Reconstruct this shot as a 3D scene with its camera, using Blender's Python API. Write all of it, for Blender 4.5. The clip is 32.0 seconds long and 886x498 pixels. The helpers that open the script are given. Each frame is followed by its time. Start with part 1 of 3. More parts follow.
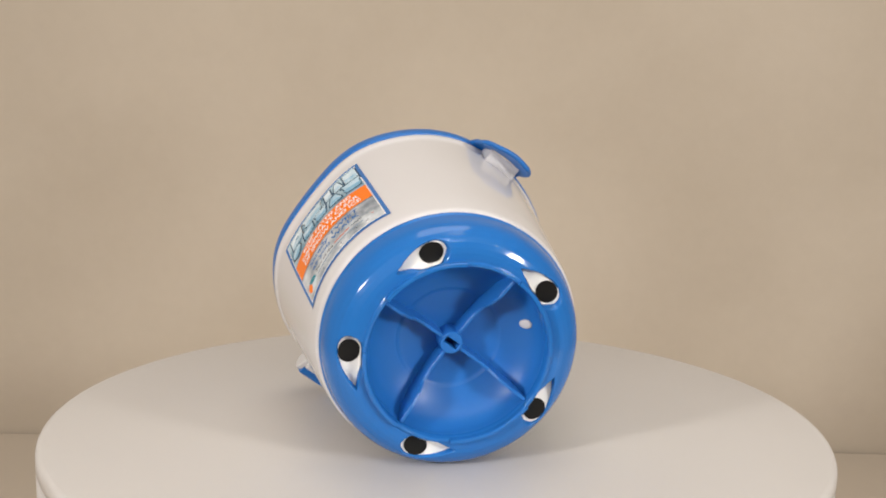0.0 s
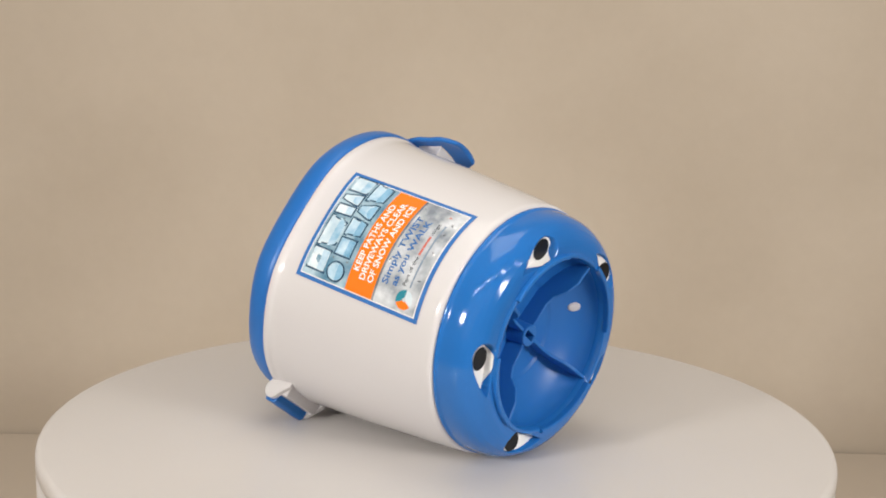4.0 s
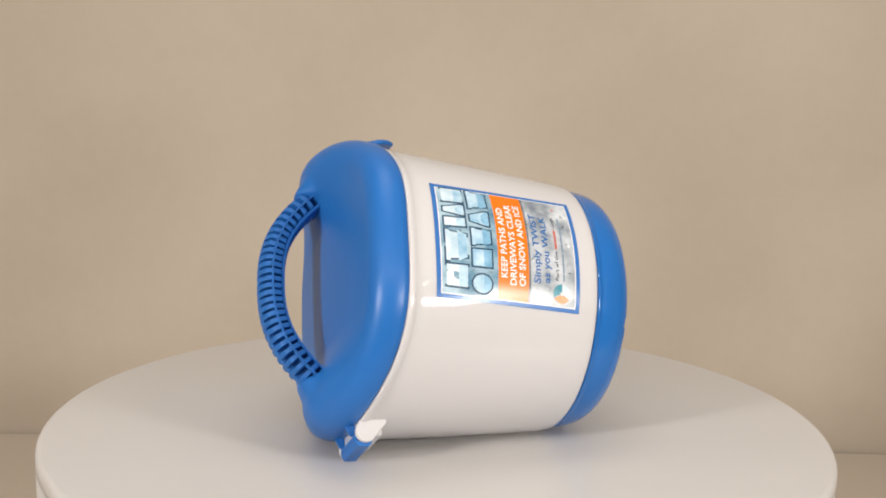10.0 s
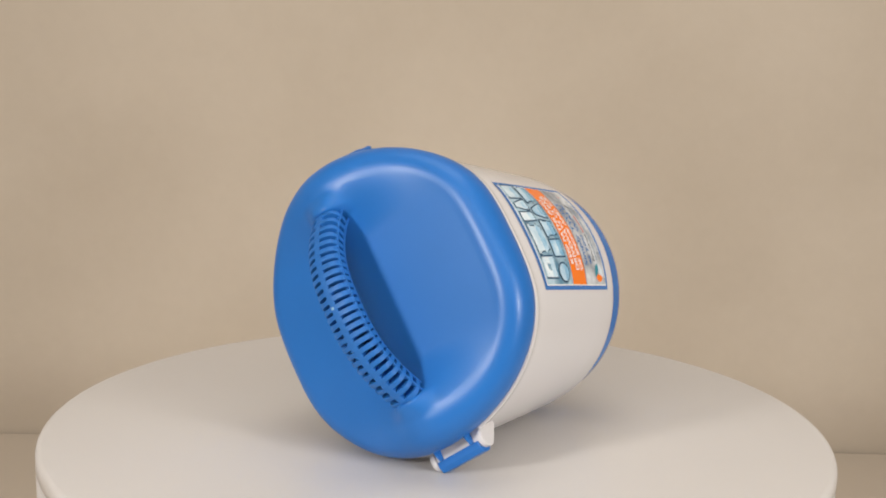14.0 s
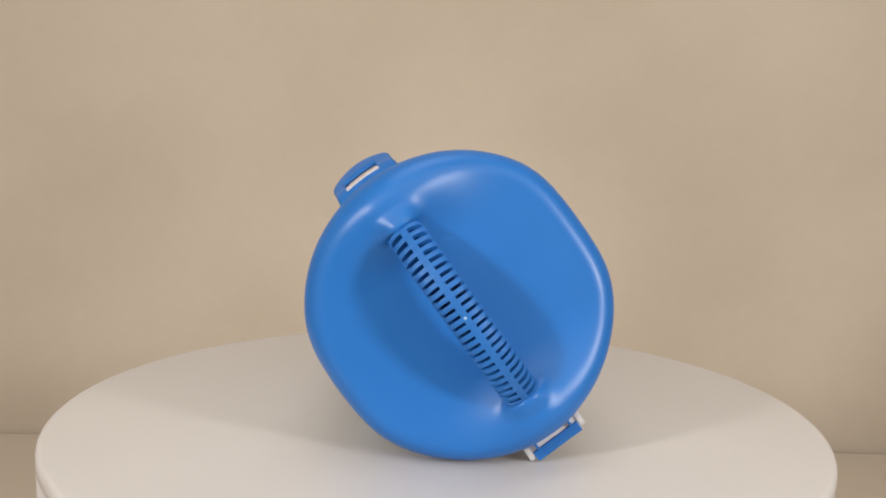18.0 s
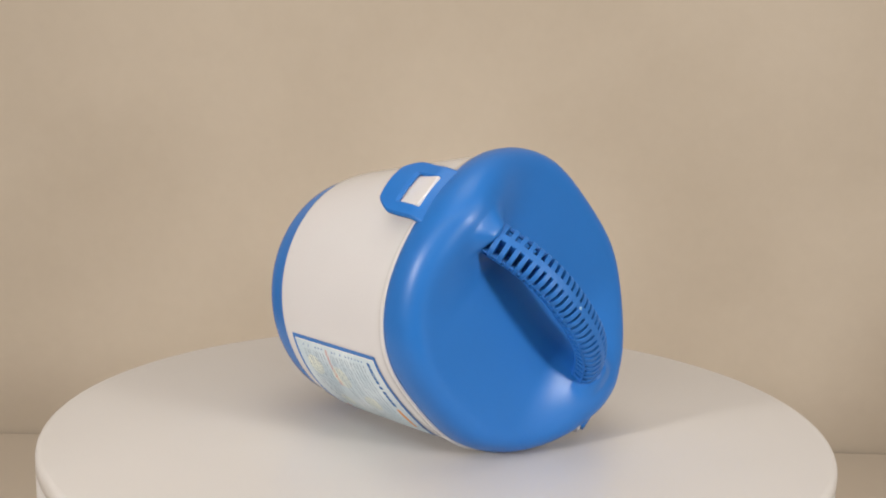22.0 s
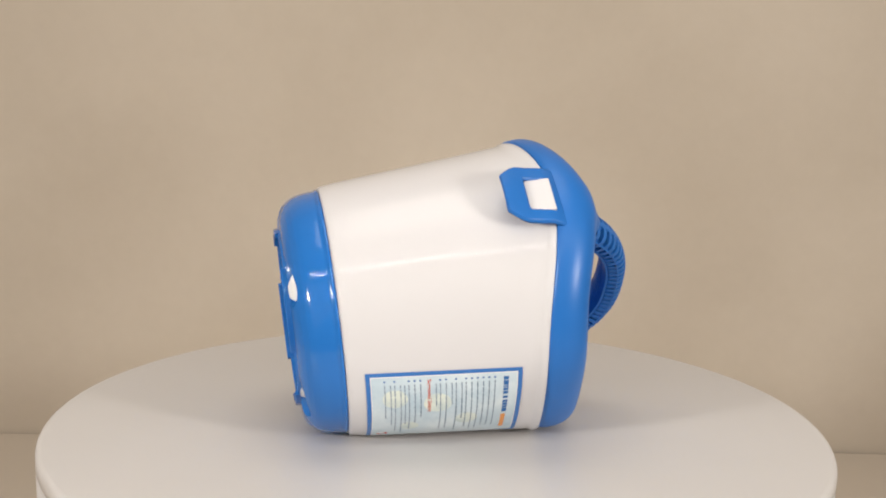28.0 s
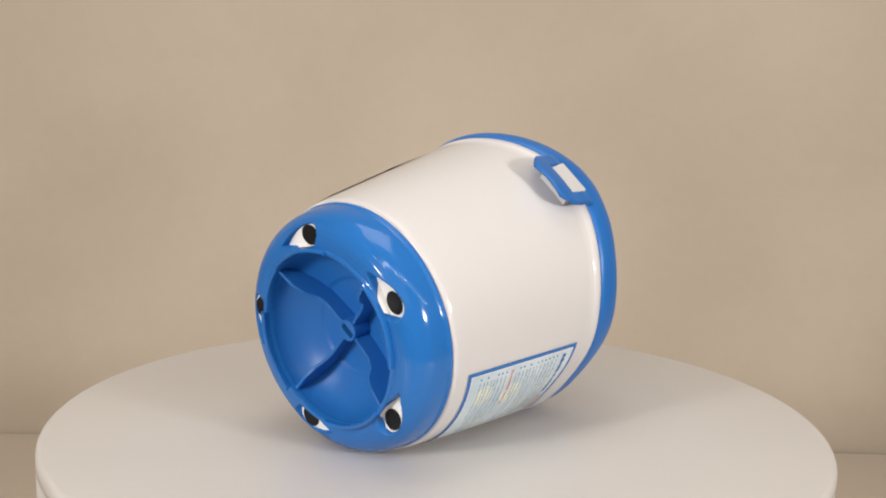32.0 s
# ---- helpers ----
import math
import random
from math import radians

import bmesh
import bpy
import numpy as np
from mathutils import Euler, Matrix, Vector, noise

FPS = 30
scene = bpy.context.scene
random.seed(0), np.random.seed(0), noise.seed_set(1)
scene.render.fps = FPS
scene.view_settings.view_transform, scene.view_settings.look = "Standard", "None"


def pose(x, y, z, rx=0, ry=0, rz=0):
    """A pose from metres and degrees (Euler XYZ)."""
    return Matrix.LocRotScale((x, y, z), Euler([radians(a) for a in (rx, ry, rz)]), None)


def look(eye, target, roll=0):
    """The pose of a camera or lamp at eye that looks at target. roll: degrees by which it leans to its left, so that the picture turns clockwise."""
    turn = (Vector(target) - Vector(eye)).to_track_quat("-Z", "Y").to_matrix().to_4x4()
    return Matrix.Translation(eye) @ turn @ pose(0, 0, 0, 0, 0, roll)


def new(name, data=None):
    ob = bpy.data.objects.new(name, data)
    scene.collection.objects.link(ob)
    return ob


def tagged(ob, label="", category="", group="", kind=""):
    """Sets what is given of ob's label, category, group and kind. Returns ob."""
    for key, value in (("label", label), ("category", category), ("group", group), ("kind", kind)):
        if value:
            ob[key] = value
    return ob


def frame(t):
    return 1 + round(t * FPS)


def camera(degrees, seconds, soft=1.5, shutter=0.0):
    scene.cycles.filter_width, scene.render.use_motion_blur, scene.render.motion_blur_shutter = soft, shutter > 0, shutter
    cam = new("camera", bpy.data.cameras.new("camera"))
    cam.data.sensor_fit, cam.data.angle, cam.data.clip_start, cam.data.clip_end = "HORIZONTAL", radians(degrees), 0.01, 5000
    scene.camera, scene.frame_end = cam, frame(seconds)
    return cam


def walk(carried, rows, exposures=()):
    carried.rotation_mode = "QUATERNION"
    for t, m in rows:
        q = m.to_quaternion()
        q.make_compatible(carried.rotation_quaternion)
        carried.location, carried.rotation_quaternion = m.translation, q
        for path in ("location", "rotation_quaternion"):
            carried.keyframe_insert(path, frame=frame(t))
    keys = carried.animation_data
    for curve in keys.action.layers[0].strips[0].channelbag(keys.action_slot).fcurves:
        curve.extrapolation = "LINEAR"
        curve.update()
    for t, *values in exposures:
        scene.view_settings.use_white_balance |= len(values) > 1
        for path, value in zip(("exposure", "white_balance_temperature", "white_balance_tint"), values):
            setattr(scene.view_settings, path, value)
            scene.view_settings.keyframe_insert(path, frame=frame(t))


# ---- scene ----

# The camera stands still before a turning table; the table's axis is the world's z axis and its top is z = 0.
SECONDS = 32.0
START, TURN, GAIN = 1.4, 9.535, 0.0012           # degrees a second, counter-clockwise from above
cam = camera(34.35, SECONDS, soft=1.9)
EYE = (0.0, -1.0631, 0.3463)
AIM = (0.0012, 0.0, 0.3463 - 1.0631 * math.tan(radians(11.088)))
walk(cam, [(0.0, look(EYE, AIM, 1.377)), (SECONDS, look(EYE, AIM, 1.377))])

# ---- light ----
world = bpy.data.worlds.new("studio_world")
world.use_nodes = True
world.node_tree.nodes["Background"].inputs[0].default_value = (0.9, 0.86, 0.8, 1)
world.node_tree.nodes["Background"].inputs[1].default_value = 0.07
scene.world = world


def softbox(name, eye, target, wide, high, watts, colour, spread=180):
    data = bpy.data.lights.new(name, "AREA")
    data.shape, data.size, data.size_y = "RECTANGLE", wide, high
    data.energy, data.color, data.spread = watts, colour, radians(spread)
    ob = new(name, data)
    ob.matrix_world = look(eye, target)
    return ob


WARM = (1.0, 0.955, 0.895)
softbox("ceiling_tube", (1.10, -1.68, 1.80), (1.10, 0.0, 0.1), 5.0, 0.025, 22, WARM)
softbox("key_left", (-1.24, -1.34, 0.66), (0, -0.05, 0.12), 0.24, 0.22, 5.2, WARM, 95)
softbox("key_right", (1.355, -1.217, 0.55), (0, -0.05, 0.12), 0.24, 0.22, 4.7, WARM, 95)
# Added fill for light bounced back by the room; no such lamp is known.
softbox("bounce_fill_front", (-0.44, -2.35, 0.85), (0.05, 0.3, 0.15), 2.6, 1.8, 6.5, WARM)
# Unseen lamp added overhead to lighten the board and soften shadows on it.
softbox("overhead_fill", (0.0, -0.05, 2.24), (0.0, -0.05, 0.0), 1.2, 1.2, 12.5, WARM)
scene.view_settings.exposure = 0.09

# ---- materials ----


def material(name, colour, rough=0.5, vary=0.05, scale=8.0, bump=0.0, bump_scale=300.0, second=None, gloss=0.5):
    """A painted, moulded or printed surface: two scales of tone, fine relief and uneven gloss."""
    m = bpy.data.materials.new(name)
    m.use_nodes = True
    nt = m.node_tree
    n, l = nt.nodes, nt.links
    b = n["Principled BSDF"]
    co = n.new("ShaderNodeTexCoord")
    big = n.new("ShaderNodeTexNoise")
    big.inputs["Scale"].default_value, big.inputs["Detail"].default_value = scale, 4
    small = n.new("ShaderNodeTexNoise")
    small.inputs["Scale"].default_value, small.inputs["Detail"].default_value = bump_scale, 3
    l.new(co.outputs["Object"], big.inputs["Vector"])
    l.new(co.outputs["Object"], small.inputs["Vector"])
    ramp = n.new("ShaderNodeValToRGB")
    lo = [c * (1 - vary) for c in colour]
    hi = [min(1, c * (1 + vary)) for c in (second or colour)]
    ramp.color_ramp.elements[0].color, ramp.color_ramp.elements[1].color = (*lo, 1), (*hi, 1)
    ramp.color_ramp.elements[0].position, ramp.color_ramp.elements[1].position = 0.3, 0.7
    add = n.new("ShaderNodeMath")
    add.operation = "MULTIPLY_ADD"
    add.inputs[1].default_value, add.inputs[2].default_value = 0.12, -0.06
    l.new(small.outputs["Fac"], add.inputs[0])
    tot = n.new("ShaderNodeMath")
    l.new(big.outputs["Fac"], tot.inputs[0])
    l.new(add.outputs[0], tot.inputs[1])
    l.new(tot.outputs[0], ramp.inputs["Fac"])
    l.new(ramp.outputs["Color"], b.inputs["Base Color"])
    rr = n.new("ShaderNodeMapRange")
    rr.inputs["To Min"].default_value, rr.inputs["To Max"].default_value = rough * 0.88, min(1, rough * 1.12)
    l.new(big.outputs["Fac"], rr.inputs["Value"])
    l.new(rr.outputs["Result"], b.inputs["Roughness"])
    b.inputs["Specular IOR Level"].default_value = gloss
    if bump:
        bp = n.new("ShaderNodeBump")
        bp.inputs["Strength"].default_value, bp.inputs["Distance"].default_value = bump, 0.0006
        l.new(small.outputs["Fac"], bp.inputs["Height"])
        l.new(bp.outputs["Normal"], b.inputs["Normal"])
    return m


BLUE = material("blue_plastic", (0.018, 0.147, 0.482), 0.36, gloss=0.35, vary=0.04, scale=14, bump=0.03, bump_scale=900)
BLUE_PALE = material("pale_blue_plastic", (0.25, 0.42, 0.62), 0.4)
BLUE_GRIP = material("blue_grip_plastic", (0.018, 0.140, 0.46), 0.48, gloss=0.35, vary=0.05, scale=30, bump=0.05, bump_scale=1200)
BLUE_GLOSS = material("glossy_blue_plastic", (0.018, 0.149, 0.482), 0.10, gloss=0.4, vary=0.04, scale=14, bump=0.02, bump_scale=900)
WHITE = material("white_plastic", (0.642, 0.628, 0.640), 0.09, gloss=0.3, vary=0.012, scale=9, bump=0.02, bump_scale=700)
BLACK = material("black_print", (0.006, 0.006, 0.006), 0.42, gloss=0.2, vary=0.2, scale=60)
EYE_WHITE = material("white_gloss_print", (0.86, 0.86, 0.85), 0.22, vary=0.01)
TABLE_WHITE = material("matt_white_board", (0.622, 0.600, 0.588), 0.36, vary=0.02, scale=6, bump=0.06, bump_scale=500)
WALL = material("beige_painted_wall", (0.57, 0.495, 0.405), 0.9, vary=0.05, scale=2.2, bump=0.1, bump_scale=60, second=(0.61, 0.54, 0.455))
BENCH = material("pale_bench_top", (0.60, 0.53, 0.45), 0.6, vary=0.03, scale=3, bump=0.05, bump_scale=200)
CEIL = material("white_ceiling_paint", (0.8, 0.78, 0.75), 0.9, vary=0.02, scale=3)

# printed inks
INK_BORDER = material("blue_print", (0.045, 0.17, 0.48), 0.22, vary=0.03)
INK_WHITE = material("white_print", (0.85, 0.85, 0.84), 0.22, vary=0.01)
INK_ORANGE = material("orange_print", (0.90, 0.20, 0.015), 0.24, vary=0.03)
INK_ICE = material("icy_blue_print", (0.10, 0.26, 0.40), 0.22, vary=0.15, scale=55, second=(0.46, 0.60, 0.68))
INK_SNOW = material("snowy_grey_print", (0.25, 0.29, 0.34), 0.22, vary=0.15, scale=60, second=(0.64, 0.67, 0.70))
INK_PALE = material("pale_blue_print", (0.50, 0.63, 0.72), 0.22, vary=0.05, scale=30, second=(0.68, 0.76, 0.80))
INK_LETTER = material("frosted_pale_print", (0.26, 0.50, 0.70), 0.22, vary=0.05, scale=90, second=(0.62, 0.76, 0.84))
INK_FROST = material("frosty_white_print", (0.50, 0.67, 0.78), 0.22, vary=0.05, scale=90, second=(0.78, 0.85, 0.89))
INK_MID = material("ice_blue_print", (0.15, 0.37, 0.58), 0.22, vary=0.05, scale=90, second=(0.32, 0.55, 0.73))
INK_TEXT = material("mid_blue_print", (0.045, 0.15, 0.40), 0.24, vary=0.05)
INK_DARK = material("dark_grey_print", (0.03, 0.035, 0.045), 0.26, vary=0.05)
INK_RED = material("red_print", (0.60, 0.15, 0.11), 0.26, vary=0.05)
INK_SLATE = material("slate_blue_print", (0.035, 0.085, 0.15), 0.24, vary=0.1, scale=70)
INK_GREY = material("grey_blue_print", (0.22, 0.29, 0.38), 0.26, vary=0.08)
INK_CREAM = material("cream_print", (0.60, 0.70, 0.70), 0.24, vary=0.05, scale=90, second=(0.72, 0.76, 0.68))
INK_AMBER = material("amber_print", (0.75, 0.30, 0.08), 0.26, vary=0.05)
INK_TEAL = material("teal_print", (0.03, 0.24, 0.32), 0.24, vary=0.05)
INK_SHADE = material("slate_print", (0.09, 0.11, 0.13), 0.24, vary=0.3, scale=60, second=(0.25, 0.27, 0.29))

for ink in [m for m in bpy.data.materials if m.name.endswith("_print") or m.name == "white_plastic"]:
    ink.node_tree.nodes["Principled BSDF"].inputs["Specular IOR Level"].default_value = 0.28

# ---- mesh helpers ----


def link(name, me, mat, parent=None, label="", m=None):
    if mat is not None and not me.materials:
        me.materials.append(mat)
    ob = new(name, me)
    if parent is not None:
        ob.parent = parent
    if m is not None:
        ob.matrix_local = m
    if label:
        tagged(ob, label)
    return ob


def mesh(name, verts, faces, smooth=True):
    me = bpy.data.meshes.new(name)
    me.from_pydata([tuple(v) for v in verts], [], [tuple(f) for f in faces])
    if smooth:
        me.polygons.foreach_set("use_smooth", [True] * len(me.polygons))
    me.update()
    return me


def from_bm(name, bm, smooth=False):
    bmesh.ops.recalc_face_normals(bm, faces=bm.faces)
    me = bpy.data.meshes.new(name)
    bm.to_mesh(me)
    bm.free()
    if smooth:
        me.polygons.foreach_set("use_smooth", [True] * len(me.polygons))
    return me


def part(name, bm, mat, parent, label="", m=None, smooth=False):
    return link(name, from_bm(name, bm, smooth), mat, parent, label, m)


def sheet(nu, nv, f, close_u=False):
    """A grid of nu x nv points f(i, j), i over u, j over v."""
    verts = [f(i, j) for j in range(nv) for i in range(nu)]
    faces = []
    for j in range(nv - 1):
        for i in range(nu if close_u else nu - 1):
            k = (i + 1) % nu
            faces.append((j * nu + i, j * nu + k, (j + 1) * nu + k, (j + 1) * nu + i))
    return verts, faces


def lathe(name, profile, steps=128, radius=lambda a, r, s: (r, s)):
    """A solid turned about the local z axis; profile is a list of (r, s); radius() may bend it with the angle."""
    def f(i, j):
        a = 2 * math.pi * i / steps
        r, s = radius(a, *profile[j])
        return (r * math.cos(a), r * math.sin(a), s)
    v, fc = sheet(steps, len(profile), f, True)
    return mesh(name, v, fc)


def box_bm(sx, sy, sz, bevel=0.0, at=(0, 0, 0), segments=2):
    bm = bmesh.new()
    bmesh.ops.create_cube(bm, size=1.0, matrix=Matrix.Translation(at) @ Matrix.Diagonal((sx, sy, sz, 1)))
    if bevel:
        bmesh.ops.bevel(bm, geom=bm.edges[:], offset=bevel, segments=segments, affect="EDGES", profile=0.6)
    return bm


def prism_bm(outline, depth, bevel=0.0, segments=2):
    """A plate with the outline in its xy plane, from z = 0 to z = depth."""
    bm = bmesh.new()
    lower = [bm.verts.new((x, y, 0)) for x, y in outline]
    f = bm.faces.new(lower)
    ret = bmesh.ops.extrude_face_region(bm, geom=[f])
    bmesh.ops.translate(bm, vec=(0, 0, depth), verts=[g for g in ret["geom"] if isinstance(g, bmesh.types.BMVert)])
    bmesh.ops.recalc_face_normals(bm, faces=bm.faces)
    if bevel:
        es = [e for e in bm.edges if len(e.link_faces) == 2 and e.calc_face_angle(0) > 0.6]
        bmesh.ops.bevel(bm, geom=es, offset=bevel, segments=segments, affect="EDGES", profile=0.6)
    return bm


def smoothstep(a, b, x):
    t = max(0.0, min(1.0, (x - a) / (b - a)))
    return t * t * (3 - 2 * t)


# ---- the studio ----


def slab(name, lo, hi, mat, label, bevel=0.0):
    size = [h - q for h, q in zip(hi, lo)]
    mid = [(h + q) / 2 for h, q in zip(hi, lo)]
    bm = box_bm(*size, bevel=bevel)
    ob = link(name, from_bm(name, bm), mat)
    ob.location = mid
    return tagged(ob, label, kind="structure")


WALL_Y = 1.05
BENCH_Z = 0.3463 - (1.0631 + WALL_Y) * math.tan(radians(18.77))


def build_studio():
    slab("wall_north", (-2.2, WALL_Y, -1.1), (4.0, WALL_Y + 0.12, 2.3), WALL, "mottled beige painted wall behind the turntable")
    slab("wall_south", (-2.2, -2.62, -1.1), (4.0, -2.5, 2.3), WALL, "plain beige painted wall")
    slab("wall_west", (-2.32, -2.62, -1.1), (-2.2, WALL_Y + 0.12, 2.3), WALL, "plain beige painted wall")
    slab("wall_east", (4.0, -2.62, -1.1), (4.12, WALL_Y + 0.12, 2.3), WALL, "plain beige painted wall")
    slab("ceiling", (-2.32, -2.62, 2.3), (4.12, WALL_Y + 0.12, 2.4), CEIL, "plain white painted ceiling")
    slab("floor", (-2.32, -2.62, -1.2), (4.12, WALL_Y + 0.12, -1.1), BENCH, "plain pale floor")


def build_bench():
    top = link("bench", from_bm("bench", box_bm(3.6, 1.75, 0.04, 0.004, (0, 0, -0.02))), BENCH)
    top.location = (0, WALL_Y - 0.004 - 0.875, BENCH_Z)
    tagged(top, "pale matt work bench standing against the wall", "bench")
    h = BENCH_Z - 0.04 + 1.1
    for x in (-1.7, 1.7):
        for y in (-0.8, 0.8):
            part("leg", box_bm(0.06, 0.06, h, 0.003), BENCH, top, m=pose(x, y, -0.04 - h / 2 + 0.0005))


def build_turntable():
    base = new("turntable")
    tagged(base, "round matt white turntable with a thick plain edge", "turntable")
    top = [(0.29, -0.012), (0.3, -0.012), (0.3, -0.006)]
    for k in range(7):
        a = math.pi / 2 * k / 6
        top.append((0.295 + 0.005 * math.cos(a), -0.005 + 0.005 * math.sin(a)))
    top += [(0.2, 0.0), (0.0, 0.0)]
    link("board", lathe("board", top, 192), TABLE_WHITE, base, "flat round white board with a rounded edge")
    band = [(0.0, -0.055), (0.295, -0.055), (0.2995, -0.051), (0.2997, -0.012), (0.29, -0.012)]
    link("edge_band", lathe("edge_band", band, 192), TABLE_WHITE, base, "plain white edge band")
    foot = [(0.0, BENCH_Z), (0.16, BENCH_Z), (0.165, BENCH_Z + 0.004), (0.165, -0.057), (0.0, -0.057)]
    return base, foot


def build_pedestal(foot):
    ob = link("drive_pedestal", lathe("drive_pedestal", foot, 96), TABLE_WHITE)
    tagged(ob, "white round pedestal standing on the bench", "pedestal")


# ---- the spreader: local z runs along its axis from base to lid, local x towards the latch ----
AX_O = Vector((0.01267, -0.11, 0.08793))
AX_X = Vector((0.62669, 0.02470, 0.77888))
AX_Z = Vector((-0.17692, 0.97791, 0.1190))


def spreader_pose():
    z = AX_Z.normalized()
    x = (AX_X - z * AX_X.dot(z)).normalized()
    m = Matrix((x, z.cross(x), z)).transposed().to_4x4()
    m.translation = AX_O
    return m


FIT = spreader_pose()
S0, S1, R0, R1 = 0.0278, 0.172, 0.0942, 0.1084


def tub_r(s):
    return R0 + (R1 - R0) * (s - S0) / (S1 - S0)


def lid_r(a):
    """The rim in plan: a circle cut by two flats at the label sides."""
    flats = (0.1091, (0.1060 if math.sin(a) > 0 else 0.1045) / max(0.05, abs(math.sin(a))))
    return sum(r ** -24 for r in flats) ** (-1 / 24)


def seam(a):
    """Height of the edge between tub and lid: low at the label sides, high at the latch and the hinge."""
    return 0.1770 + 0.0090 * math.cos(2 * a) + 0.0025 * math.cos(4 * a) - 0.0008 * math.cos(a) - 0.0020 * math.sin(a) + 0.0014 * math.exp(-((a - 5.5) / 0.45) ** 2)


def swelling(a, s):
    """How far the tub's wall leaves the plain cone towards its mouth."""
    return 1 + smoothstep(0.1, 0.165, s) * ((lid_r(a) - 0.0006) / 0.1080 - 1)


def lift_to_seam(a, s):
    return (seam(a) - 0.1715) * smoothstep(0.10, 0.164, s)


def build_tub(sp):
    def bend(a, r, s):
        return r * swelling(a, s), s + lift_to_seam(a, s)
    prof = [(0.06, S0), (R0 - 0.0030, S0), (R0 - 0.0014, S0 + 0.0007), (R0 - 0.0004, S0 + 0.0024), (R0, S0 + 0.0050)]
    for s in [0.04, 0.06, 0.08, 0.10] + [0.105 + 0.0045 * k for k in range(13)]:
        prof.append((tub_r(s), s))
    prof += [(tub_r(0.164), 0.164), (tub_r(0.1652) + 0.0004, 0.1652), (tub_r(0.1665) + 0.0009, 0.1664),
             (tub_r(0.168) + 0.0012, 0.168), (tub_r(0.171) + 0.0012, 0.1705), (tub_r(0.171) + 0.0009, 0.1712), (tub_r(0.171) - 0.004, 0.1714)]
    link("tub", lathe("tub", prof, 192, bend), WHITE, sp, "glossy white tapered plastic tub", FIT)


def ease(d, soft=0.000030):
    return (d + math.sqrt(d * d + soft)) / 2


def lid_top(x, y):
    """The lid's top: a very flat roof with its ridge under the grip, and at either end of the grip a rounded lobe with a smooth foot."""
    s = 0.2052 - 0.078 * ease(0.008 - y) - 0.068 * ease(y - 0.008)
    lobe = smoothstep(0.044, 0.090, abs(x)) * math.exp(-(y / 0.049) ** 2)
    s = s * (1 - lobe) + 0.2192 * lobe
    q = abs(x) - (0.0021 if x > 0 else 0.0040)
    foot = smoothstep(0.0635, 0.0715, q) * (1 - smoothstep(0.0715, 0.0900, q)) * math.exp(-abs((y - 0.0008) / 0.0140) ** 2.8)
    s += foot * (0.2258 - s)
    return s, lobe


def build_lid(sp):
    steps, outer = 384, 96

    def f(i, j):
        a = 2 * math.pi * i / steps
        R, s0 = lid_r(a) + 0.002, seam(a)
        ex, ey = math.cos(a), math.sin(a)
        _, lobe = lid_top(R * ex * 0.93, R * ey * 0.93)
        swell, full = 0.0195 + 0.0050 * lobe, 2.75 - 0.35 * lobe
        edge = R - swell
        top, _ = lid_top(edge * ex, edge * ey)
        if j < 2:
            r, s = R - (0.008, 0.0022)[j], s0
        elif j < 22:
            t = (j - 2) / 19 * math.pi / 2
            r = R - 0.0014 * (1 - t) ** 6 - swell * (1 - math.cos(t) ** (2 / full))
            s = s0 + 0.0006 + (top - s0 - 0.0006) * math.sin(t) ** (2 / full)
        else:
            r = edge * (1 - (j - 21) / (outer + 0.02))
            s, _ = lid_top(r * ex, r * ey)
        return (r * ex, r * ey, s)
    v, fc = sheet(steps, 22 + outer, f, True)
    fc.append(tuple(range(steps * (21 + outer), steps * (22 + outer))))
    link("lid", mesh("lid", v, fc), BLUE, sp, "glossy blue rounded plastic lid that rises to a lobe at either end of its grip", FIT @ Matrix.Translation((0.0014, -0.0007, 0)))


def arch(t):
    """Middle line of the grip, t from -1 (hinge) to 1 (latch): x, s and the tangent's slope angle."""
    reach = 0.0742 if t > 0 else 0.0776
    x = reach * t + 0.0020
    s = 0.2540 - 0.0325 * abs(t) ** 2.5
    g = math.atan2(-0.0325 * 2.5 * abs(t) ** 1.5 * (1 if t > 0 else -1), reach)
    return x + 0.0101 * math.sin(g), s - 0.0101 * math.cos(g), g


def sweep(name, t0, t1, n, outline):
    """A bar along the arch; outline(t) gives (across, up) corners."""
    rings = []
    for k in range(n + 1):
        t = t0 + (t1 - t0) * k / n
        x, s, g = arch(t)
        ring = []
        for w, u in outline(t):
            ring.append((x - math.sin(g) * u, w, s + math.cos(g) * u))
        rings.append(ring)
    m = len(rings[0])
    verts = [p for r in rings for p in r]
    faces = [(k * m + i, k * m + (i + 1) % m, (k + 1) * m + (i + 1) % m, (k + 1) * m + i) for k in range(n) for i in range(m)]
    faces += [tuple(range(m))[::-1], tuple(range(n * m, n * m + m))]
    return mesh(name, verts, faces, False)


